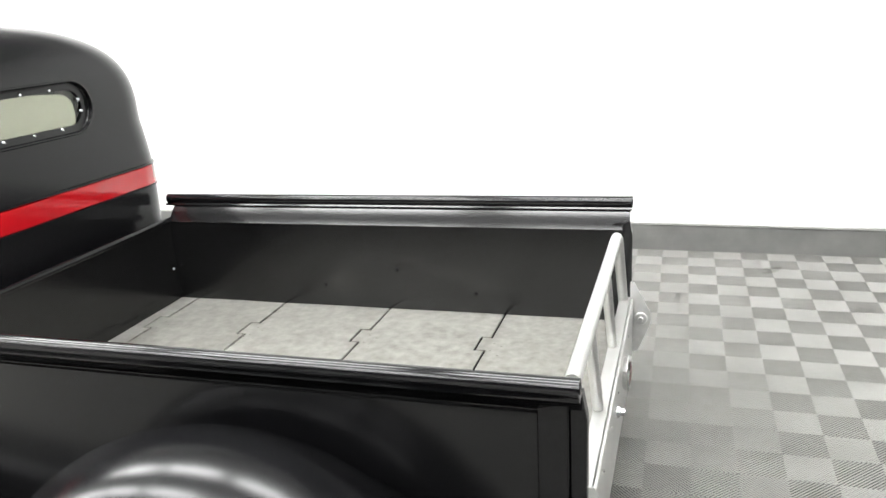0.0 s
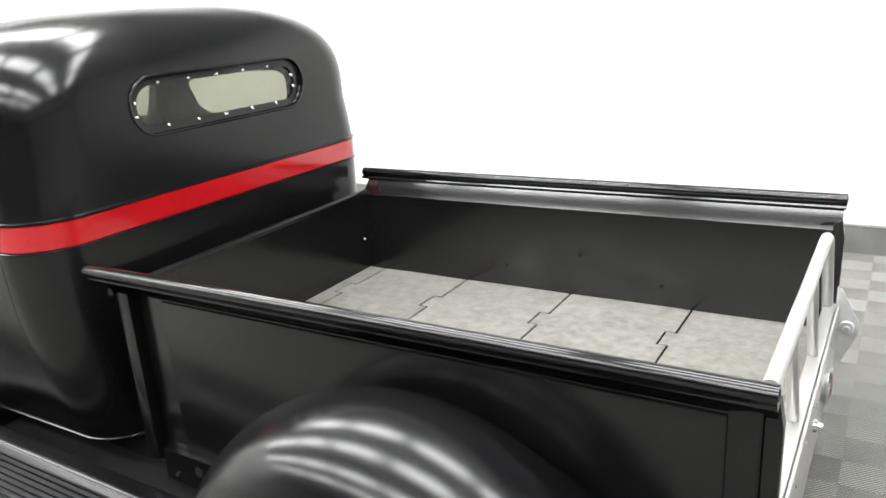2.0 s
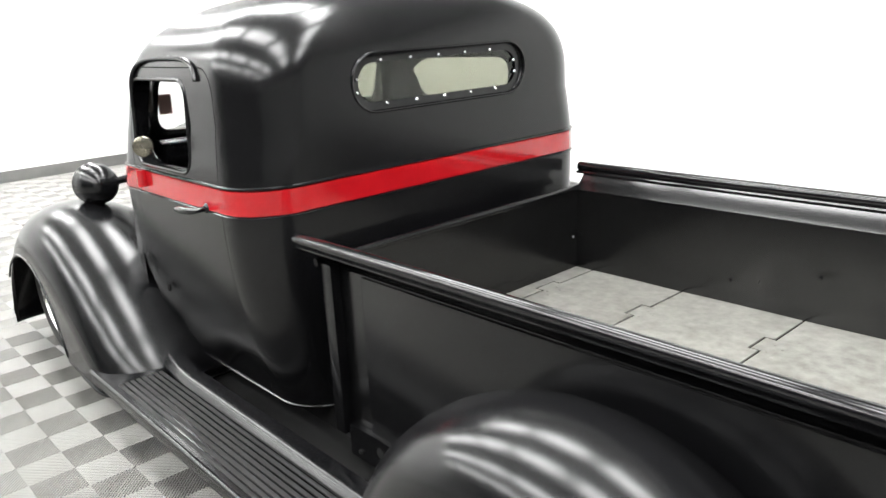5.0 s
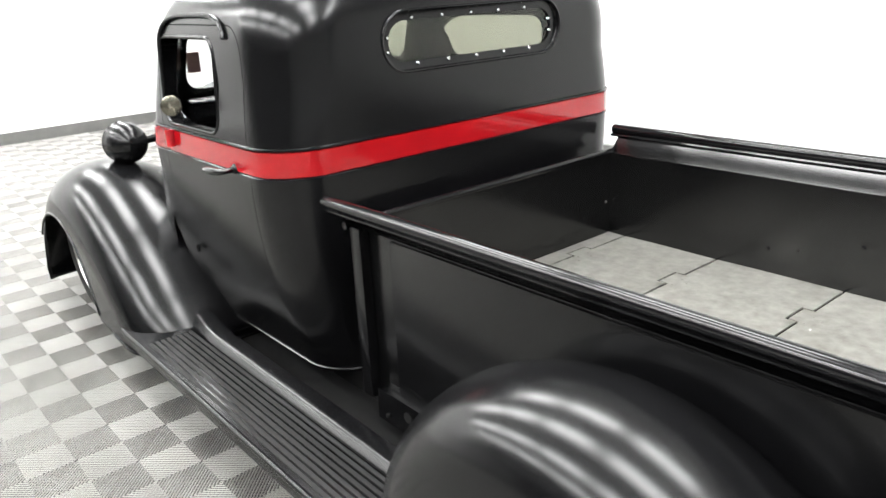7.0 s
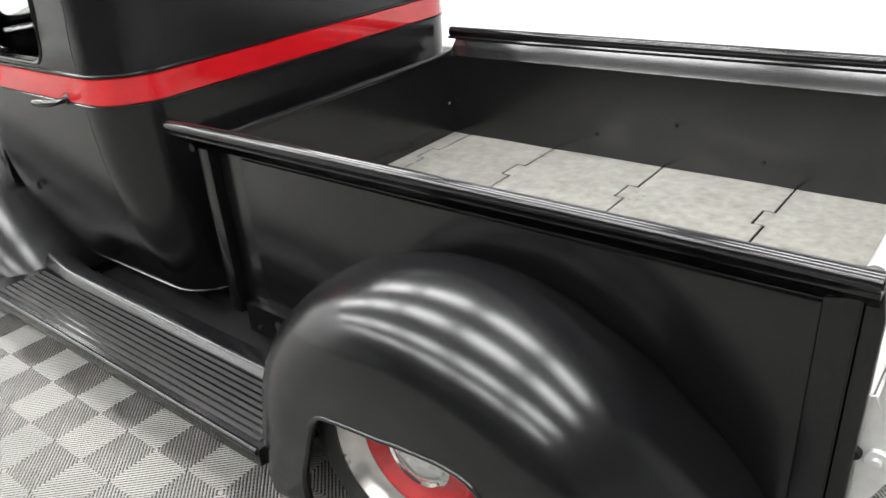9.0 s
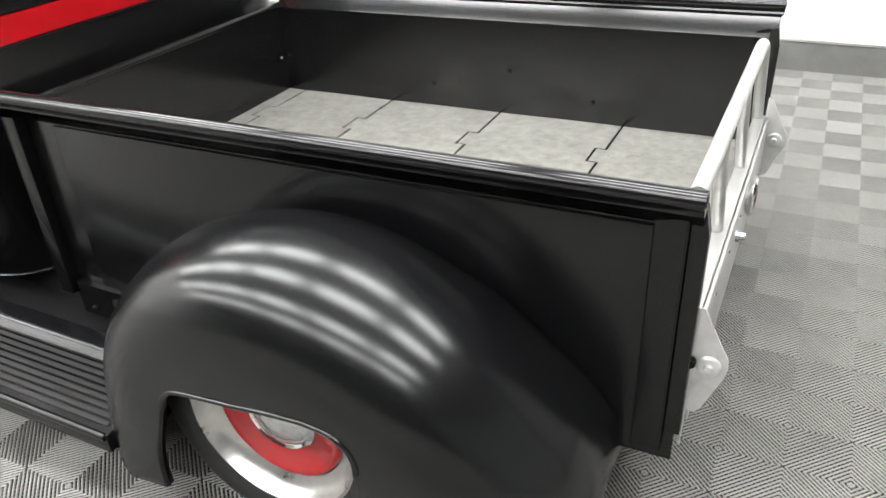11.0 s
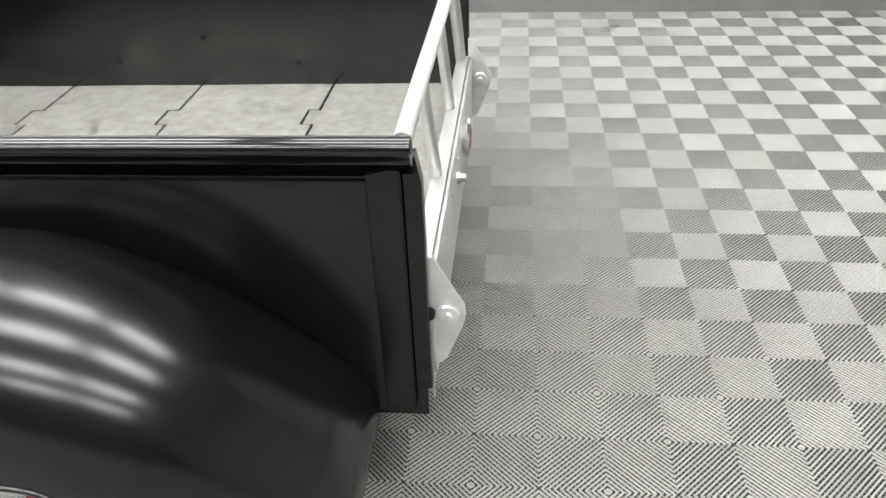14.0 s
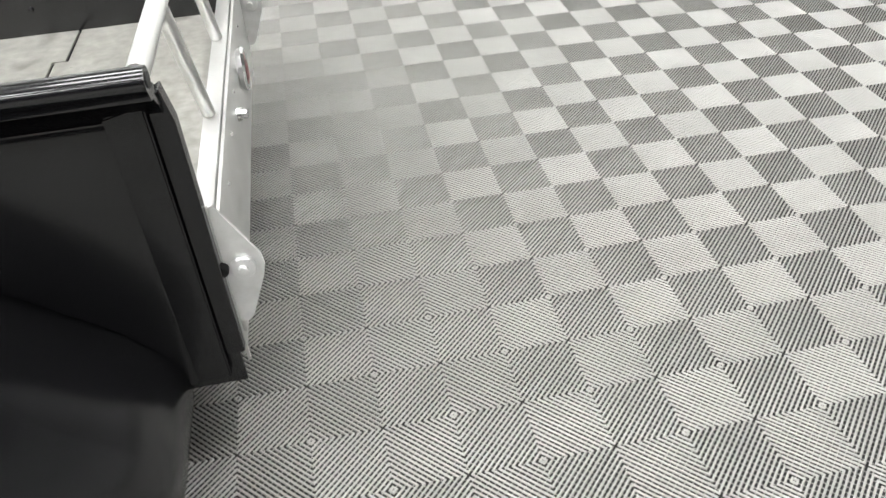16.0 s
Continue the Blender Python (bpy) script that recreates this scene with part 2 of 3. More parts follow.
BOLTS = ((-1.163, 0.544), (-0.859, 0.617), (-0.553, 0.533))


def dents(x, z):
    """How far the inner sheet of the bed side bulges round the fender bolts."""
    d = 0.0
    for n, (bx, bz) in enumerate(BOLTS):
        r2 = ((x - bx - 0.03) / 0.05) ** 2 + ((z - bz + 0.01) / 0.028) ** 2
        d += -(0.002, 0.0025, 0.0015)[n] * math.exp(-r2)
        r2 = ((x - bx) / 0.012) ** 2 + ((z - bz) / 0.012) ** 2
        d += -0.0012 * math.exp(-r2)
    d += 0.0016 * math.sin(21 * x + 2 * math.sin(6 * x)) * math.sin(26 * (z - 0.46)) * math.exp(-((x + 0.95) / 0.45) ** 2 - ((z - 0.56) / 0.09) ** 2)
    d += (0.0012 * math.sin(9 * x + 2 * math.sin(5 * x)) - 0.006 * (1 + 0.3 * math.sin(13 * x))) * math.exp(-((z - 0.47) / 0.07) ** 2)
    return d


def bed_side(far):
    bm = bmesh.new()
    xs = [XF - 0.005 + (0.0 - XF) * i / 110 for i in range(111)]
    rows = []
    for x in xs:
        r = []
        for k in range(31):
            z = 0.46 + 0.33 * k / 30
            r.append((x, 0.072 - dents(x, z) * (1 if -1.8 < x < -0.05 else 0), z))
        r += [(x, 0.010, 0.862), (x, 0.0, 0.866), (x, 0.004, 0.855), (x, 0.064, 0.785), (x, 0.064, 0.22), (x, 0.072, 0.22)]
        rows.append(r)
    grid_mesh(bm, rows, close_v=True, caps=(0, -1))
    ob = part("bed_side", turned(bm, far), BED_GLINT, truck, "black sheet steel bed side with flared top")
    bm = box(bmesh.new(), -1.66, -0.09, 0.0575, 0.063, 0.235, 0.78, 0.004)
    part("side_panel", turned(bm, far), BLACK, ob)
    bm = box(bmesh.new(), -1.815, -1.765, 0.028, 0.063, 0.24, 0.80, 0.004)
    part("stake_post", turned(bm, far), BLACK, ob)
    bm = bmesh.new()
    plate(bm, [(-0.088, 0.25), (-0.028, 0.25), (-0.028, 0.815), (-0.088, 0.80)], 0.016, pose(0, 0.046, 0, 90) @ pose(0, 0, 0) @ Matrix.Diagonal((1, 1, -1, 1)))
    bmesh.ops.bevel(bm, geom=bm.edges[:], offset=0.003, segments=2, affect="EDGES")
    part("stake_post", turned(bm, far), BLACK, ob)
    bm = bmesh.new()
    plate(bm, [(-0.027, 0.30), (0.006, 0.30), (0.006, 0.775), (-0.004, 0.83), (-0.027, 0.815)], 0.03, pose(0, 0.056, 0, 90) @ Matrix.Diagonal((1, 1, -1, 1)))
    bmesh.ops.bevel(bm, geom=bm.edges[:], offset=0.002, segments=1, affect="EDGES")
    part("end_flange", turned(bm, far), BLACK, ob)
    for bx, bz in BOLTS:
        c = (bx, 0.0775, bz)
        part("bolt", turned(lathe(bmesh.new(), [(0, 0.006), (0.005, 0.005), (0.007, 0.001), (0.007, -0.004)], c, (0, 1, 0), 10), far), BLACK, ob)
    return ob


def bed_rail(far):
    """A rolled bead with a folded lip below it on the inner side."""
    zc = H - 0.019
    ring_ = []
    for a in range(-60, 235, 9):
        c, s = math.cos(radians(a)), math.sin(radians(a))
        ring_.append((0.020 * math.copysign(abs(c) ** 1.0, c), zc + 0.019 * math.copysign(abs(s) ** 1.0, s)))
    ring_ += [(-0.012, zc - 0.024), (0.0, zc - 0.028), (0.022, zc - 0.026), (0.028, zc - 0.020), (0.024, zc - 0.015)]
    bm = bmesh.new()
    grid_mesh(bm, [[(x, y, z) for y, z in ring_] for x in (XF - 0.042, XF - 0.04, -0.002, 0.0)], close_v=True, caps=(0, -1))
    ob = part("bed_rail", turned(bm, far), GLOSS, truck, "rolled black steel rail")
    # The rail end is closed; a dark disc stands for the shade inside.
    bm = lathe(bmesh.new(), [(0, 0.0015), (0.011, 0.0015), (0.0112, 0.0)], side_of(far)((0.0, 0, zc)), (1, 0, 0), 16)
    part("rail_opening_shade", bm, RUBBER, ob)
    return ob


for far in (False, True):
    bed_side(far)
    bed_rail(far)
bm = box(bmesh.new(), XF - 0.005, XF, 0.073, W - 0.073, 0.3, 0.79)
front = part("bed_front", bm, BED_BLACK, truck, "plain black front panel of the bed")
part("front_rail", tube(bmesh.new(), [(XF - 0.004, 0.03, 0.795), (XF - 0.004, W - 0.03, 0.795)], 0.013, 14), BLACK, front, "rolled top edge")
part("bolt", lathe(bmesh.new(), [(0, 0.004), (0.004, 0.003), (0.005, 0.0)], (XF, 1.27, 0.594), (1, 0, 0), 10), HINGE, front, "small bright bolt")

ZB = 0.46
bed_floor = part("bed_floor", box(bmesh.new(), XF, -0.002, 0.0735, W - 0.0735, ZB - 0.03, ZB - 0.008), BED_BLACK, truck, "black bed floor under steel plates", smooth=False)
joints = [XF + 0.002, -1.758, -1.348, -0.896, -0.444, 0.0]


def joint_line(x, shift, g=0.0):
    """The edge between two plates: straight but for two tabs."""
    return [(x + shift, 0.076), (x + shift, 0.285 + g), (x - 0.034 + shift, 0.285 + g), (x - 0.034 + shift, 0.395 - g), (x + shift, 0.395 - g),
            (x + shift, 0.975 + g), (x - 0.034 + shift, 0.975 + g), (x - 0.034 + shift, 1.085 - g), (x + shift, 1.085 - g), (x + shift, W - 0.076)]


for n, (a, b) in enumerate(zip(joints, joints[1:])):
    left = joint_line(a, 0.005, 0.006) if n else [(a, 0.076), (a, W - 0.076)]
    right = joint_line(b, -0.004) if n < 4 else [(b, 0.076), (b, W - 0.076)]
    bm = plate(bmesh.new(), left + right[::-1], 0.006, pose(0, 0, ZB - 0.006))
    p = part("floor_plate", bm, STEEL, bed_floor, "mottled bare steel floor plate with tabbed joint", smooth=False)
    if n:
        for dx, y in ((0.02, 1.04), (0.05, 1.02), (0.02, 0.98), (0.05, 0.95)):
            part("rivet", lathe(bmesh.new(), [(0, 0.002), (0.003, 0.0015), (0.005, 0.0)], (a + dx, y, ZB), (0, 0, 1), 8), STEEL, p)
# ---- tailgate ----
XG = -0.02
gate = part("tailgate", box(bmesh.new(), -0.032, 0.004, 0.09, W - 0.09, 0.50, 0.556, 0.004), ALU, truck, "silver aluminium tailgate of welded tubes")
bars = [[(XG, 0.04, 0.862), (XG, 0.93, 0.862), (XG, 0.98, 0.858), (XG, 1.02, 0.84), (XG, 1.05, 0.81), (XG, 1.27, 0.545)]]
part("top_tube", tube(bmesh.new(), bars[0], 0.0165, 14), ALU, gate, "bent top tube")
for (ya, za), (yb, zb) in (((0.66, 0.85), (0.88, 0.545)), ((0.31, 0.85), (0.50, 0.545))):
    part("strut", tube(bmesh.new(), [(XG, ya, za), (XG, yb, zb)], 0.014, 12), ALU, gate)
cover = part("cover_plate", box(bmesh.new(), 0.006, 0.014, 0.092, W - 0.092, 0.315, 0.552, 0.003), ALU, gate, "flat aluminium cover plate")
part("lower_panel", box(bmesh.new(), -0.006, 0.003, 0.09, W - 0.09, 0.26, 0.497, 0.002), ALU, gate)
for y in (0.3, 0.49, 0.68, 0.87, 1.06):
    part("screw", lathe(bmesh.new(), [(0, 0.003), (0.003, 0.0025), (0.005, 0.0)], (0.014, y, 0.505), (1, 0, 0), 10), CHROME, cover)
for far in (False, True):
    f = side_of(far)
    y0 = 0.082
    outl = [(0.008, 0.605), (0.016, 0.608), (0.058, 0.525), (0.072, 0.500), (0.075, 0.475), (0.070, 0.452), (0.036, 0.365), (0.026, 0.352), (0.008, 0.352)]
    bm = plate(bmesh.new(), outl, 0.006, pose(0, y0, 0, 90) @ Matrix.Diagonal((1, 1, -1, 1)))
    hp = part("hinge_plate", turned(bm, far), HINGE, gate, "triangular zinc plated hinge plate", smooth=False)
    c = (0.040, W - y0 - 0.006 - 0.002 if far else y0 - 0.002, 0.478)
    ax = (0, -1, 0)
    b = part("bolt", lathe(bmesh.new(), [(0, 0.016), (0.008, 0.015), (0.0095, 0.012), (0.0095, 0.008), (0.02, 0.007), (0.0225, 0.004), (0.0225, -0.002)], c, ax, 20), HINGE, hp, "bolt with washer")
    # A black plug, added to stand for the dark hole beside the plate.
    part("hinge_hole_shade", turned(lathe(bmesh.new(), [(0, 0.012), (0.010, 0.012), (0.012, 0.009), (0.012, -0.004)], (0.004, 0.079, 0.480), ax, 16), far), VOID, hp, "black plug standing for a dark round hole")
    bm = box(bmesh.new(), 0.003, 0.0075, 0.078, 0.088, 0.255, 0.462)
    part("edge_strip", turned(bm, far), ALU, gate, smooth=False)
    bm = box(bmesh.new(), 0.003, 0.0075, 0.078, 0.088, 0.498, 0.61)
    part("edge_strip", turned(bm, far), ALU, gate, smooth=False)
tl = part("tail_light", lathe(bmesh.new(), [(0.0, 0.0), (0.045, 0.0), (0.052, 0.006), (0.054, 0.014), (0.050, 0.020), (0.044, 0.018)], (0.014, 0.875, 0.468), (1, 0, 0), 36), CHROME, gate, "round tail light with chrome ring")
part("lens", lathe(bmesh.new(), [(0.0, 0.024), (0.02, 0.023), (0.036, 0.020), (0.044, 0.016), (0.0, 0.012)], (0.014, 0.875, 0.468), (1, 0, 0), 30), LENS_RED, tl, "red lens")
part("knob", lathe(bmesh.new(), [(0, 0.024), (0.008, 0.024), (0.011, 0.020), (0.011, 0.010), (0.016, 0.008), (0.017, 0.0)], (0.014, 0.655, 0.46), (1, 0, 0), 14), CHROME, gate, "bright bolt head")


# ---- fenders, wheels and running boards ----
RAKE = 0.0


def polar(points):
    """Radius by angle (degrees), smoothly between the given pairs."""
    a = np.array([p[0] for p in points], float)
    r = np.array([p[1] for p in points], float)

    def slope(j):
        return 0.0 if j in (0, len(a) - 1) else (r[j + 1] - r[j - 1]) / (a[j + 1] - a[j - 1])

    def f(t):
        d = math.degrees(t)
        i = int(np.clip(np.searchsorted(a, d) - 1, 0, len(a) - 2))
        h = a[i + 1] - a[i]
        s = (d - a[i]) / h
        s2, s3 = s * s, s * s * s
        return r[i] * (2 * s3 - 3 * s2 + 1) + r[i + 1] * (3 * s2 - 2 * s3) + h * (slope(i) * (s3 - 2 * s2 + s) + slope(i + 1) * (s3 - s2))
    return f


def fender(name, centre, r_out, r_in, y_in, y_top, y_out, start, end, rnd, far, drop=0.1, n=84, lip=(0, 150), taper=0.0, square=2.1):
    """A bulged mudguard: a grid about centre in the side view, from the body over the crown to the wheel opening."""
    bm = bmesh.new()
    cx, cz = centre
    rows = []
    for i in range(n + 1):
        t = radians(start + (end - start) * i / n)
        ro, ri = r_out(t), r_in(t)
        near_tail = (1 - min(1, max(0, (math.degrees(t) - start) / 60))) ** 2
        turn_in = rnd * (1 - 0.55 * min(1, max(0, (math.degrees(t) - 158) / 25)))
        y_o, y_t = y_out + taper * near_tail, y_top + 0.4 * taper * near_tail
        row = []
        for k in range(9):                      # from the body to the crown, falling slightly to the body
            u = k / 9
            r = ro - drop * min(1, max(0, math.degrees(t) - 5) / 50) * (1 - u) ** 2
            row.append((cx + r * math.cos(t), y_in + (y_t - y_in) * u, cz + r * math.sin(t)))
        for k in range(27):
            u = (k / 26) ** 1.5
            d = u * (ro - ri)
            q = min(d / turn_in, 1)
            y = y_t + (y_o - y_t) * (1 - (1 - q) ** square) ** (1 / square)
            r = ro - d
            row.append((cx + r * math.cos(t), y, cz + r * math.sin(t)))
        r = ri                                   # rolled lip
        row.append((cx + (r - 0.004) * math.cos(t), y_o + 0.006, cz + (r - 0.004) * math.sin(t)))
        row.append((cx + (r - 0.002) * math.cos(t), y_o + 0.02, cz + (r - 0.002) * math.sin(t)))
        rows.append(row)
    grid_mesh(bm, rows)
    ob = part(name, turned(bm, far), BLACK, truck, "bulbous satin black steel fender")
    s = ob.modifiers.new("thick", "SOLIDIFY")
    s.thickness, s.offset = 0.004, 0
    edge = []
    for d in range(lip[0], lip[1] + 1, 2):
        r, t = r_in(radians(d)), radians(d)
        edge.append((cx + r * math.cos(t), y_out - 0.001, cz + r * math.sin(t)))
    part("lip", turned(tube(bmesh.new(), edge, 0.0055, 10), far), GLOSS, ob, "rolled glossy lip of the wheel opening")
    part("rear_bead", turned(tube(bmesh.new(), [p for k, p in enumerate(rows[0]) if k < 30], 0.007, 8), far), BLACK, ob)
    return ob


def wheel(x, y, far):
    """y: the middle of the tyre."""
    z = 0.312
    c = side_of(far)((x, y, z))
    ax = (0, 1, 0) if far else (0, -1, 0)
    tyre = [(0.205, -0.085), (0.25, -0.098), (0.285, -0.09), (0.305, -0.072), (0.312, -0.04), (0.306, -0.036), (0.306, -0.030), (0.312, -0.026), (0.312, 0.026),
            (0.306, 0.030), (0.306, 0.036), (0.312, 0.04), (0.305, 0.072), (0.285, 0.09), (0.25, 0.098), (0.222, 0.092), (0.212, 0.082)]
    w = part("wheel", lathe(bmesh.new(), tyre, c, ax, 64), RUBBER, truck, "black tyre on a red and silver steel wheel")
    part("rim", lathe(bmesh.new(), [(0.214, 0.080), (0.216, 0.088), (0.208, 0.090), (0.203, 0.082), (0.196, 0.066), (0.182, 0.054), (0.165, 0.046), (0.162, 0.03)], c, ax, 64), RIM, w, "brushed silver trim ring")
    part("disc", lathe(bmesh.new(), [(0.163, 0.044), (0.158, 0.052), (0.150, 0.055), (0.140, 0.052), (0.120, 0.040), (0.100, 0.034), (0.05, 0.03), (0.0, 0.03)], c, ax, 64), RED, w, "glossy red wheel disc")
    part("hub_cap", lathe(bmesh.new(), [(0.092, 0.034), (0.090, 0.044), (0.082, 0.050), (0.076, 0.046), (0.070, 0.052), (0.04, 0.064), (0.0, 0.068)], c, ax, 48), CHROME, w, "polished hub cap")
    part("axle", lathe(bmesh.new(), [(0.05, -0.3), (0.05, 0.02), (0.0, 0.02)], c, ax, 16), RUBBER, w)
    return w


REAR_OUT = polar([(-10, 0.575), (-6, 0.612), (0, 0.658), (6, 0.686), (12, 0.698), (20, 0.682), (30, 0.655), (45, 0.638), (65, 0.62), (90, 0.60), (115, 0.578), (140, 0.549), (160, 0.515), (180, 0.468), (187, 0.453)])
REAR_IN = polar([(-10, 0.30), (0, 0.295), (20, 0.295), (31, 0.325), (38, 0.362), (45, 0.400), (52, 0.406), (60, 0.382), (68, 0.354), (77, 0.331), (87, 0.314), (100, 0.311), (110, 0.319), (118, 0.328), (124, 0.322), (132, 0.300), (142, 0.278), (155, 0.266), (187, 0.26)])
FRONT_OUT = polar([(-3, 0.95), (0, 0.94), (15, 0.79), (30, 0.68), (50, 0.60), (75, 0.57), (100, 0.555), (130, 0.53), (160, 0.52), (180, 0.51), (190, 0.49)])
FRONT_IN = polar([(-3, 0.42), (0, 0.42), (20, 0.38), (60, 0.355), (120, 0.36), (160, 0.39), (180, 0.42), (190, 0.43)])
for far in (False, True):
    fender("rear_fender", (-0.79, 0.15), REAR_OUT, REAR_IN, 0.066, -0.15, -0.372, -10, 187, 0.205, far, lip=(40, 128), taper=0.11, square=2.35)
    fender("front_fender", (-3.6, 0.18), FRONT_OUT, FRONT_IN, 0.22, -0.12, -0.375, -3, 190, 0.22, far, 0.16)
    wheel(-0.79, -0.195, far)
    wheel(-3.68, -0.175, far)
    b = part("running_board", turned(box(bmesh.new(), -2.9, -1.2, -0.378, -0.10, 0.165, 0.222, 0.008), far), BLACK, truck, "black running board with rubber ribs")
    for k in range(8):
        y = -0.353 + 0.0215 * k
        part("rib", turned(box(bmesh.new(), -2.66, -1.22, y, y + 0.013, 0.2215, 0.2262, 0.0022), far), RUBBER, b)
    part("edge_lip", turned(tube(bmesh.new(), [(-2.88, -0.375, 0.214), (-1.205, -0.375, 0.214)], 0.0105, 10), far), BLACK, b)
    bm = bmesh.new()
    rows = []
    for k in range(40):                          # a raised step beside the cab
        x = -1.17 - 1.58 * k / 39
        u = max(0.0, (-2.45 - x) / 0.30)
        rows.append([(x, y + 0.035 * u * u, z + (0.012 if z > 0.215 else 0.0) * u * u) for y, z in
                     ((-0.188, 0.2205), (-0.178, 0.228), (-0.170, 0.239), (-0.161, 0.2455), (-0.148, 0.2465), (-0.118, 0.2465), (-0.107, 0.245), (-0.101, 0.238), (-0.099, 0.226), (-0.098, 0.18))])
    grid_mesh(bm, rows)
    ap = part("step_edge", turned(bm, far), BLACK, b, "smooth raised step along the cab")
    m = ap.modifiers.new("thick", "SOLIDIFY")
    m.thickness, m.offset = 0.004, -1 if far else 1
    # Two added black sheets stand for the deep shade under the body.
    part("gap_shade_panel", turned(box(bmesh.new(), -2.85, -1.06, -0.118, 0.138, 0.10, 0.115, 0.003), far), VOID, b, "added black panel standing for the shaded gap below the bed")
    part("gap_shade_panel", turned(box(bmesh.new(), -2.85, -1.06, 0.125, 0.137, 0.02, 0.24, 0.003), far), VOID, b)
    part("frame_rail", turned(box(bmesh.new(), -4.0, -0.1, 0.14, 0.2, 0.2, 0.3, 0.006), far), RUBBER, truck, "black chassis rail")
    bm = plate(bmesh.new(), [(-1.755, 0.256), (-1.30, 0.256), (-1.30, 0.15), (-1.755, 0.15)], 0.004, pose(0, 0.04, 0, 90) @ Matrix.Diagonal((1, 1, -1, 1)))
    box(bm, -1.755, -1.30, 0.0405, 0.062, 0.252, 0.257, 0.001)
    bracket = part("bed_bracket", turned(bm, far), BLACK, truck, "black folded steel bracket under the bed", smooth=False)
    # The hole is not cut: a black disc stands for its shade.
    part("bolt_hole_shade", turned(lathe(bmesh.new(), [(0.0, 0.002), (0.017, 0.002), (0.018, 0.0)], (-1.60, 0.0395, 0.215), (0, -1, 0), 20), far), VOID, bracket)
    part("bolt", turned(lathe(bmesh.new(), [(0, 0.008), (0.006, 0.007), (0.009, 0.0)], (-1.70, 0.0395, 0.18), (0, -1, 0), 10), far), VOID, bracket)

# ---- cab ----
RAKE = 0.0122
BED_YC, YC = YC, YC - 0.002
SECT = [(z, 0.80 - (0.135 * ((0.95 - z) / 0.715) ** 2.2 if z < 0.95 else 0.016 * ((z - 0.95) / 0.25) ** 2)) for z in (0.235, 0.27, 0.31, 0.36, 0.42, 0.48, 0.55, 0.62, 0.7, 0.78, 0.86, 0.94, 1.0, 1.05, 1.1, 1.15, 1.2)]
ZS, ZT, XR, XC = 1.2, 1.605, -1.93, -3.0


def half_width(z):
    if z <= ZS:
        return float(np.interp(z, [s[0] for s in SECT], [s[1] for s in SECT]))
    q = min((z - ZS) / (ZT - ZS), 0.999)
    return 0.784 * (1 - q ** 3.3) ** (1 / 3.3)


def skin(z):
    """y of the cab's near side at a height."""
    return YC - half_width(z)


def ring(z, w, xr, xf, rr, rf, n=14):
    """An outline in plan: rounded rectangle from front xf to rear xr, half width w."""
    pts = []
    for cx, cy, r, a0 in ((xr - rr, w - rr, rr, 0), (xf + rf, w - rf, rf, 90), (xf + rf, -w + rf, rf, 180), (xr - rr, -w + rr, rr, 270)):
        for k in range(n + 1):
            t = radians(a0 + 90 * k / n)
            pts.append((cx + r * math.cos(t), YC + cy + r * math.sin(t), z))
    return pts


def front_x(z):
    return XC + max(0, z - 0.95) * 0.3


def cab_shell(off):
    bm = bmesh.new()
    rows = []
    for z, w in [q for q in SECT if not off or q[0] > 0.3]:
        rows.append(ring(z, w - off, XR - off, front_x(z) + off, 0.18 + 0.18 * max(0, z - 1.03), 0.14))
    zt, n = ZT - off, 14
    for k in range(1, 26):                      # the roof: the outline shrinks and grows rounder towards the top
        c = math.cos(radians(90 * k / 26))
        z = ZS + (zt - ZS) * (1 - c ** 3.3) ** (1 / 3.3)
        xr, xf, w = XR - off, front_x(z) + off, 0.784 - off
        xm, hx, s = (xr + xf) / 2, (xr - xf) / 2, min(0.8, 1.1 * (1 - c))
        row = []
        for m, p in enumerate(ring(z, w, xr, xf, 0.21, 0.16, n)):
            t = radians(90 * (m // (n + 1)) + 90 * (m % (n + 1)) / n)
            ex, ey = hx * math.cos(t), w * math.sin(t)
            row.append((xm + c * ((1 - s) * (p[0] - xm) + s * ex), YC + c * ((1 - s) * (p[1] - YC) + s * ey), z))
        rows.append(row)
    grid_mesh(bm, rows, close_v=True, caps=(0, -1))
    return bm


def oblong(cx, cz, hw, hh, n=10, r=None, lean=0.0):
    r = r or hh
    pts = []
    for sx, sz, a0 in ((1, 1, 0), (-1, 1, 90), (-1, -1, 180), (1, -1, 270)):
        for k in range(n + 1):
            t = radians(a0 + 90 * k / n)
            z = sz * (hh - r) + r * math.sin(t)
            pts.append((cx + sx * (hw - r) + r * math.cos(t) + lean * z, cz + z))
    return pts


def across_x(outline, x0, x1):
    bm = bmesh.new()
    grid_mesh(bm, [[(x0, y, z) for y, z in outline], [(x1, y, z) for y, z in outline]], close_v=True, caps=(0, -1))
    return bm


def across_y(outline, y0, y1):
    bm = bmesh.new()
    grid_mesh(bm, [[(x, y0, z) for x, z in outline], [(x, y1, z) for x, z in outline]], close_v=True, caps=(0, -1))
    return bm


WIN = (YC - 0.001, 1.298, 0.398, 0.089)
DOOR = (-2.455, 0.82, 0.335, 0.56)
SIDE = (-2.53, 1.19, 0.222, 0.150)
FAR_SIDE = (-2.62, 1.205, 0.29, 0.105)
WSC = (YC - 0.107, 1.235, 0.545, 0.110)


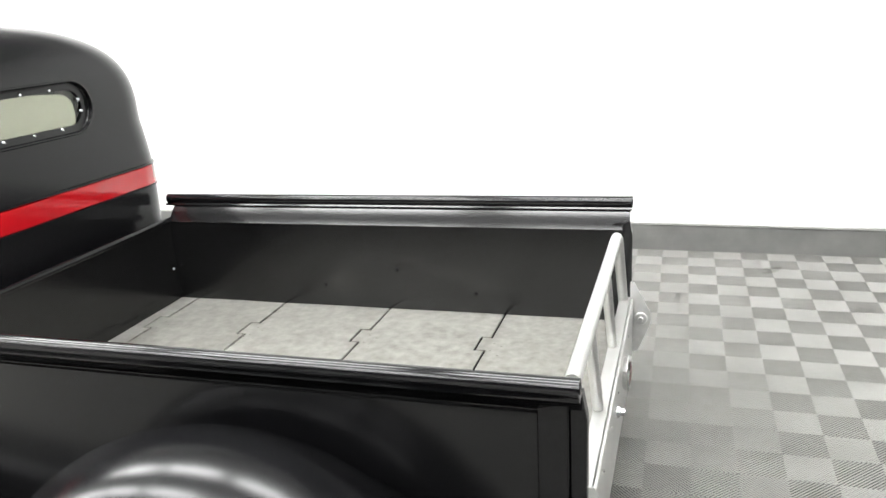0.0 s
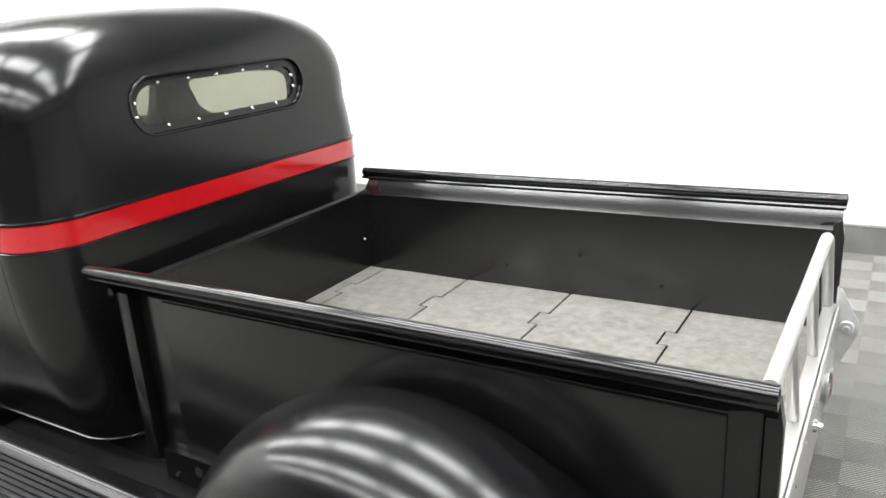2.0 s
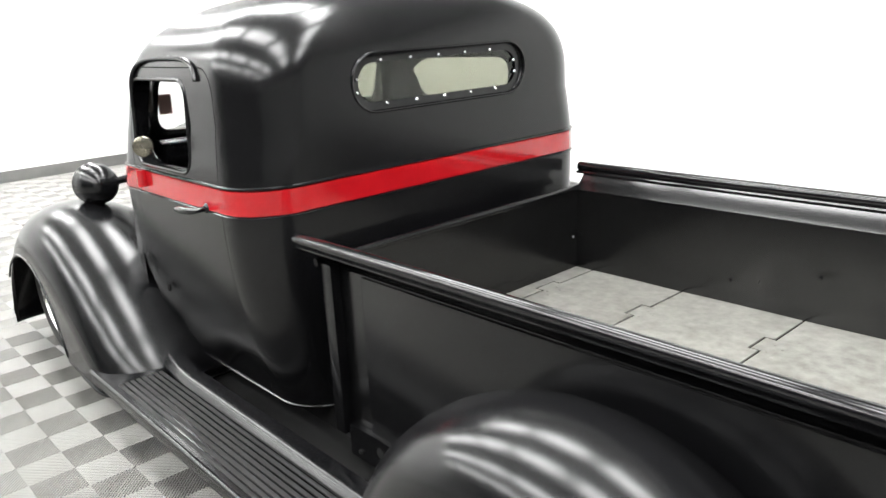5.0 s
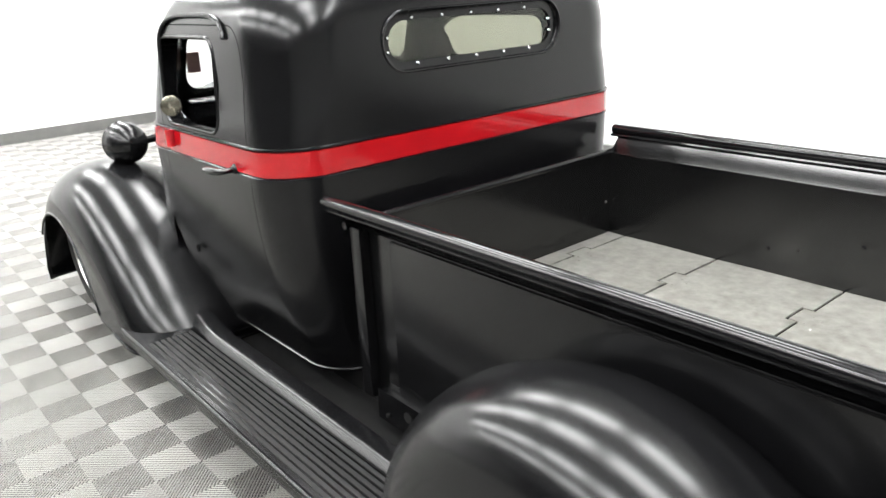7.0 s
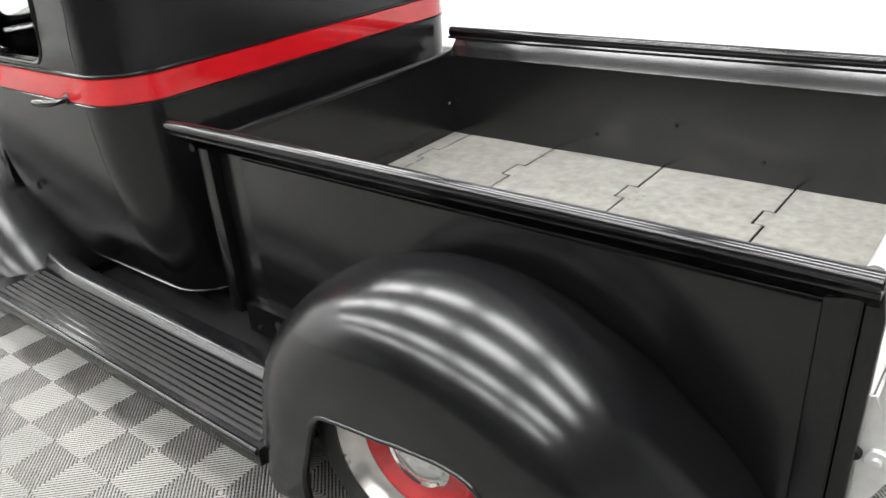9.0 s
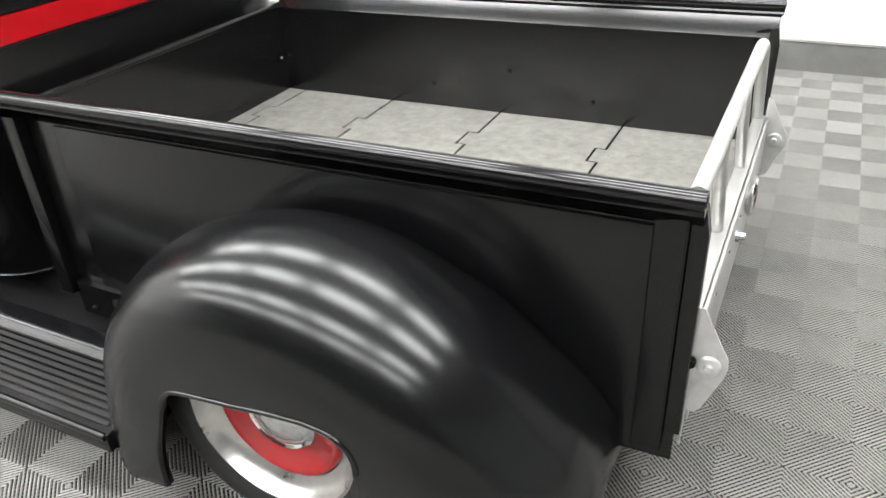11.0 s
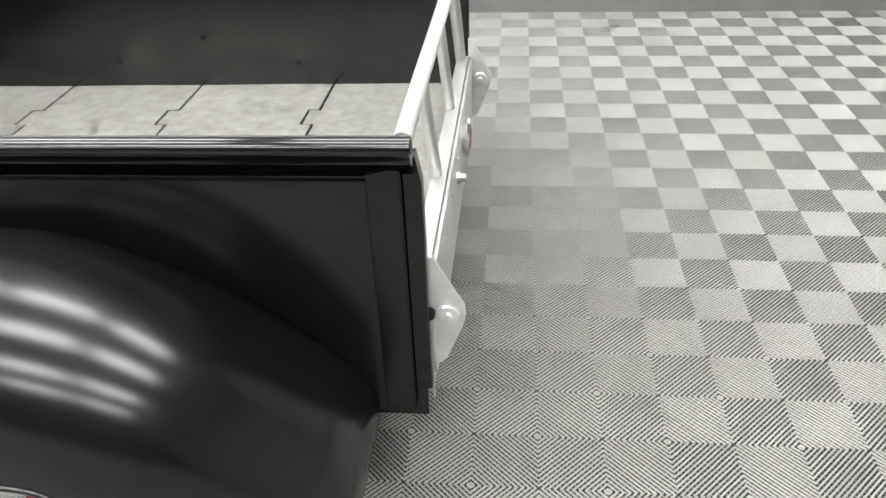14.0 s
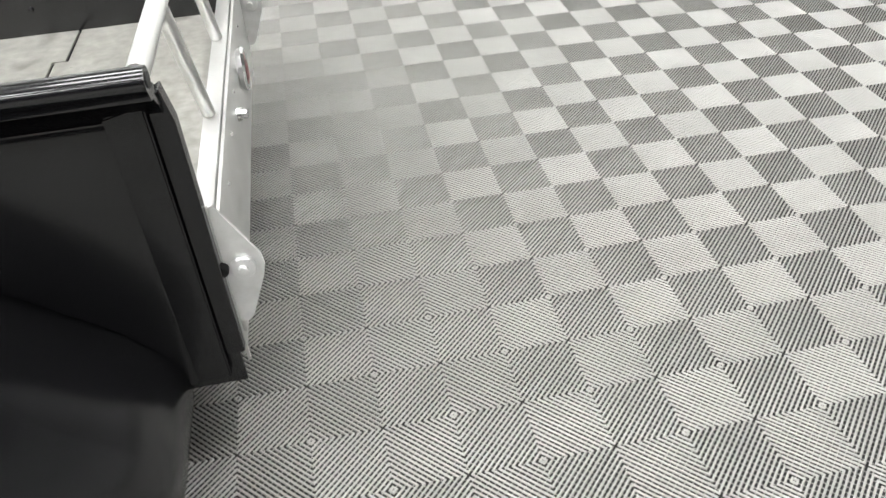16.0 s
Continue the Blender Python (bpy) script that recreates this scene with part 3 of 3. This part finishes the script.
def holes():
    return [cab_shell(0.05), across_x(oblong(*WIN), -2.2, -1.7), across_y(oblong(*SIDE, r=0.06), -0.4, 0.6), across_y(oblong(*FAR_SIDE, r=0.07, lean=0.12), 0.8, 1.9), across_x(oblong(*WSC, r=0.06), -3.3, -2.65)]


cab = part("cab", carve(cab_shell(0.0), holes() + [across_y(oblong(*DOOR, r=0.1), -0.4, 0.2), across_y(oblong(*DOOR, r=0.1), 1.2, 1.9)]), BLACK, truck, "satin black rounded cab")
for y0, y1 in ((-0.4, 0.2), (1.2, 1.9)):
    d = part("door", carve(cab_shell(0.0), holes(), across_y(oblong(DOOR[0], DOOR[1], DOOR[2] - 0.003, DOOR[3] - 0.003, r=0.097), y0, y1)), BLACK, truck, "black cab door with open window")
    if y0 < 0:
        door = d


def stripe(z0, z1, o, depth):
    bm = bmesh.new()
    zs = ((z0, 0.001), (z0 + 0.003, o), (z1 - 0.003, o), (z1, 0.001))
    grid_mesh(bm, [ring(z, half_width(z) + d, XR + d, front_x(z) - d, 0.18 + d, 0.14) for z, d in zs], close_v=True)
    return bm


part("belt_stripe", stripe(0.937, 1.016, 0.004, 0.004), RED, cab, "glossy red belt stripe")
part("belt_bead", stripe(1.0165, 1.027, 0.007, 0.004), BLACK, cab, "raised black bead")
part("belt_bead", stripe(0.928, 0.9365, 0.006, 0.004), BLACK, cab, "raised black bead")
part("sill_bead", stripe(0.238, 0.25, 0.006, 0.004), BLACK, cab)


def loop(outline, x, radius, sides=8):
    return tube(bmesh.new(), [(x, y, z) for y, z in outline], radius, sides, closed=True)


# rear window: black frame, tinted pane, screws
cy, cz, hw, hh = WIN
rw = bmesh.new()
o1, o2 = oblong(cy, cz, hw + 0.006, hh + 0.006), oblong(cy, cz, hw - 0.030, hh - 0.026, r=hh - 0.028)
grid_mesh(rw, [[(x, y, z) for y, z in o] for o, x in ((o1, -1.932), (oblong(cy, cz, hw - 0.002, hh - 0.002), -1.944), (oblong(cy, cz, hw - 0.01, hh - 0.01), -1.946), (o2, -1.946), (o2, -1.952), (o1, -1.954))], close_v=True)
frame_ = part("window_frame", rw, BLACK, cab, "black screwed-on window frame")
pane = part("pane", across_x(oblong(cy, cz, hw - 0.012, hh - 0.012), -1.957, -1.953), TINT, frame_, "grey tinted glass")
part("bead", loop(oblong(cy, cz, hw + 0.004, hh + 0.004), -1.931, 0.005), BLACK, frame_)
spots = [(cy - 0.022 + 0.126 * k, cz + 0.070) for k in (-2, -1, 0, 1, 2)] + [(cy + 0.128 * k, cz - 0.071) for k in (-2, -1, 0, 1, 2)]
spots += [(cy - 0.374, cz + 0.015), (cy - 0.374, cz - 0.029), (cy + 0.356, cz + 0.024), (cy + 0.362, cz - 0.017)]
for y, z in spots:
    part("screw", lathe(bmesh.new(), [(0, 0.0045), (0.004, 0.004), (0.0065, 0.0015), (0.007, 0.0)], (-1.946, y, z), (1, 0, 0), 12), CHROME, frame_)
part("windscreen", across_x(oblong(*WSC, r=0.06), -2.872, -2.868), glass("clear_glass", (0.93, 0.95, 0.94)), cab, "clear flat windscreen")
part("sticker", box(bmesh.new(), -2.862, -2.860, 0.035, 0.088, 1.19, 1.265), surface("sticker_paper", (0.42, 0.26, 0.23), (0.5, 0.31, 0.27), (0.5, 0.6)), cab, "small reddish paper sticker on the windscreen", smooth=False)

# drip moulding over the door
pts = []
for k in range(41):
    a = radians(14 + 172 * k / 40)
    x = -2.475 + 0.258 * math.copysign(abs(math.cos(a)) ** 0.55, math.cos(a))
    z = 1.29 + 0.118 * math.copysign(abs(math.sin(a)) ** 0.6, math.sin(a))
    pts.append((x, skin(z) - 0.006, z))
part("drip_moulding", tube(bmesh.new(), pts, 0.0075, 8), BLACK, cab, "black drip moulding over the door")
part("window_trim", tube(bmesh.new(), [(x, skin(z) + 0.002, z) for x, z in oblong(*SIDE, r=0.06)], 0.007, 8, closed=True), BLACK, door, "rounded window edge")

# handle, hinges, mirror
hy = skin(0.945)
h = part("door_handle", tube(bmesh.new(), [(-2.215, hy - 0.002, 0.944), (-2.215, hy - 0.042, 0.943), (-2.228, hy - 0.052, 0.942), (-2.28, hy - 0.056, 0.939), (-2.325, hy - 0.056, 0.936), (-2.342, hy - 0.055, 0.934)], [0.009, 0.009, 0.011, 0.013, 0.010, 0.004], 10), DARK_CHROME, door, "dark chrome lever handle")
part("rosette", lathe(bmesh.new(), [(0, 0.012), (0.01, 0.01), (0.017, 0.003), (0.018, -0.003)], (-2.215, hy - 0.003, 0.944), (0, -1, 0), 16), BLACK, h)
for z, m, r in ((0.99, RED, 0.03), (0.56, BLACK, 0.014)):
    y = skin(z)
    part("door_hinge", tube(bmesh.new(), [(-2.70, y - 0.012, z - r), (-2.70, y - 0.012, z + r)], r * 0.6, 12), m, door, "barrel hinge")
my = skin(1.07)
mir = part("mirror", lathe(bmesh.new(), [(0, 0.002), (0.030, 0.002), (0.034, 0.0), (0.034, -0.007), (0.026, -0.016), (0, -0.02)], (-2.50, my - 0.07, 1.128), (0.93, -0.35, 0.05), 32), MIRROR, door, "small round chrome mirror")
part("arm", tube(bmesh.new(), [(-2.515, my - 0.065, 1.125), (-2.52, my - 0.04, 1.115), (-2.535, my - 0.02, 1.08), (-2.54, my, 1.07)], 0.005, 8), CHROME, mir)

# inside: dashboard, steering wheel, seat back
part("dashboard", tube(bmesh.new(), [(-2.83, 0.0, 1.03), (-2.83, W, 1.03)], 0.07, 14), BLACK, cab, "black dashboard")
part("seat", box(bmesh.new(), -2.2, -1.985, 0.08, W - 0.08, 0.5, 1.02, 0.05), RUBBER, cab, "black bench seat back")
part("steering_wheel", tube(bmesh.new(), [(-2.6 + 0.09 * math.cos(t), 0.35 + 0.19 * math.sin(t), 1.03 - 0.14 * math.cos(t)) for t in (2 * math.pi * k / 40 for k in range(40))], 0.012, 8, closed=True), RUBBER, cab)

# bonnet and cowl
RAKE = 0.0
YC = BED_YC
bm = bmesh.new()
rows = []
for x, w, zt, zb in ((-2.95, 0.765, 1.13, 0.40), (-3.06, 0.745, 1.12, 0.40), (-3.15, 0.66, 1.09, 0.40), (-3.3, 0.52, 1.05, 0.40), (-3.7, 0.34, 0.985, 0.4), (-4.0, 0.26, 0.96, 0.38), (-4.12, 0.22, 0.93, 0.36), (-4.18, 0.15, 0.85, 0.36)):
    r = []
    for k in range(33):
        t = radians(180 * k / 32)
        c, s = math.cos(t), math.sin(t)
        r.append((x, YC + w * math.copysign(abs(c) ** 0.55, c), zb + (zt - zb) * s ** 0.42))
    rows.append(r)
grid_mesh(bm, rows)
bonnet = part("bonnet", bm, BLACK, truck, "long satin black bonnet")
part("grille", box(bmesh.new(), -4.19, -4.16, YC - 0.14, YC + 0.14, 0.36, 0.84, 0.02), CHROME, bonnet)
for far in (False, True):
    f = side_of(far)
    hl = part("headlight", lathe(bmesh.new(), [(0.0, 0.104), (0.027, 0.100), (0.051, 0.087), (0.071, 0.065), (0.085, 0.038), (0.091, 0.004), (0.092, -0.025), (0.095, -0.035), (0.090, -0.045), (0.0, -0.055)], f((-3.49, -0.043, 0.818)), (1, 0, 0), 40), BLACK, truck, "round black headlight bucket")
    part("bracket", tube(bmesh.new(), [f((-3.47, 0.03, 0.82)), f((-3.46, 0.12, 0.83)), f((-3.45, 0.3, 0.84))], 0.018, 10), BLACK, hl)
    part("cowl_bead", tube(bmesh.new(), [f(p) for p in ((-3.26, 0.03, 0.71), (-3.12, -0.01, 0.62), (-2.98, -0.04, 0.49), (-2.84, -0.055, 0.33), (-2.74, -0.06, 0.225))], 0.008, 8), BLACK, truck, "rolled edge between fender and cab")
    bm = bmesh.new()
    grid_mesh(bm, [[f((x, y, z)) for x, y, z in ((-3.30, 0.05, 0.70), (-3.12, 0.0, 0.60), (-2.98, -0.03, 0.47), (-2.76, -0.05, 0.22))], [f((x, y, z)) for x, y, z in ((-3.30, 0.32, 0.70), (-3.05, 0.17, 0.62), (-2.90, 0.08, 0.45), (-2.70, 0.02, 0.2))]])
    part("apron", bm, BLACK, truck, "black apron behind the front fender")

# ---- floor tiles ----
SQ, TURN, OX, OY = 0.1525, 0.0073, 0.0766, 0.3710


def tile_arrays(prof, bars=True):
    """One tile of two by two squares; its rounded ribs run in rings of diamonds about the middle."""
    v, f = [], []
    n = 11
    p = SQ / n

    def corner(c):
        """The ends of the line x + y = c inside one square."""
        return ((c, 0.0), (0.0, c)) if c <= SQ else ((SQ, c - SQ), (c - SQ, SQ))
    for sx, sy in ((1, 1), (-1, 1), (-1, -1), (1, -1)):
        flip = sx * sy < 0
        for k in range(2 * n):
            for run in (prof[:2], prof[1:-1], prof[-2:]):     # wall, rounded top, wall
                i = len(v)
                for o, z in run:
                    c = min(max((k + 0.5 + o) * p, 0.0), 2 * SQ)
                    (ax, ay), (bx, by) = corner(c)
                    v.extend([(sx * ax, sy * ay, z), (sx * bx, sy * by, z)])
                for q in range(len(run) - 1):
                    a = i + 2 * q
                    f.append((a, a + 2, a + 3, a + 1) if not flip else (a, a + 1, a + 3, a + 2))
        for d in np.arange(-0.875, 0.88, 0.125) if bars else ():
            w = 0.0006
            a, b = (max(0, d) * SQ, max(0, -d) * SQ), (min(1, 1 + d) * SQ, min(1, 1 - d) * SQ)
            i = len(v)
            for (x, y), s in ((a, 1), (b, 1), (b, -1), (a, -1)):
                v.append((sx * (x + s * w), sy * (y - s * w), -0.0042))
            f.append((i, i + 1, i + 2, i + 3) if not flip else (i + 3, i + 2, i + 1, i))
    return np.array(v), np.array(f)


TV, TF = tile_arrays(((-0.225, -0.0036), (-0.23, -0.0022), (-0.175, -0.0008), (-0.08, -0.0001), (0.08, -0.0001), (0.175, -0.0008), (0.23, -0.0022), (0.225, -0.0036)))
CV, CF = tile_arrays(((-0.225, -0.005), (-0.2, -0.001), (-0.1, 0.0), (0.1, 0.0), (0.2, -0.001), (0.225, -0.005)), False)
base = Matrix.Translation((OX, OY, 0)) @ Matrix.Rotation(TURN, 4, "Z")
tile_mesh = bpy.data.meshes.new("floor_tile")
tile_mesh.from_pydata(TV.tolist(), [], TF.tolist())
tile_mesh.shade_smooth()
tile_mesh.materials.append(TILE)
near, rest = [], []
for i in range(-30, 18):
    for j in range(-42, 13):
        c, r = 2 * i + (0.352 if i <= -3 else 0), 2 * j + (1 if i <= -3 else 0)
        x, y = OX + SQ * c, OY + SQ * r
        if not (X0 + 0.1 < x < X1 - 0.1 and Y0 + 0.1 < y < Y1 - 0.14):
            continue
        inside = (-0.6 < x < 3.0 and -1.0 < y < 3.1) or (-4.4 < x < -1.0 and -1.6 < y < -0.1)
        (near if inside else rest).append((c * SQ, r * SQ))
for x, y in near:
    ob = new("floor_tile", tile_mesh)
    ob.parent = floor
    ob.matrix_basis = base @ Matrix.Translation((x, y, 0))
cs, sn = math.cos(TURN), math.sin(TURN)


def joined_tiles(tv, tf, places):
    """Many tiles as one mesh."""
    pts = np.concatenate([tv + (x, y, 0) for x, y in places])
    pts = np.stack([OX + cs * pts[:, 0] - sn * pts[:, 1], OY + sn * pts[:, 0] + cs * pts[:, 1], pts[:, 2]], 1)
    faces = np.concatenate([tf + n * len(tv) for n in range(len(places))])
    me = bpy.data.meshes.new("floor_tiles")
    me.vertices.add(len(pts))
    me.vertices.foreach_set("co", pts.astype(np.float32).ravel())
    me.loops.add(4 * len(faces))
    me.loops.foreach_set("vertex_index", faces.astype(np.int32).ravel())
    me.polygons.add(len(faces))
    me.polygons.foreach_set("loop_start", np.arange(0, 4 * len(faces), 4, dtype=np.int32))
    me.update(calc_edges=True)
    me.validate()
    me.shade_smooth()
    me.materials.append(TILE)
    ob = new("floor_tiles", me)
    ob.parent = floor
    tagged(ob, kind="stuff")


joined_tiles(TV, TF, [p for p in rest if OY + p[1] > -1.6])
joined_tiles(CV, CF, [p for p in rest if OY + p[1] <= -1.6])
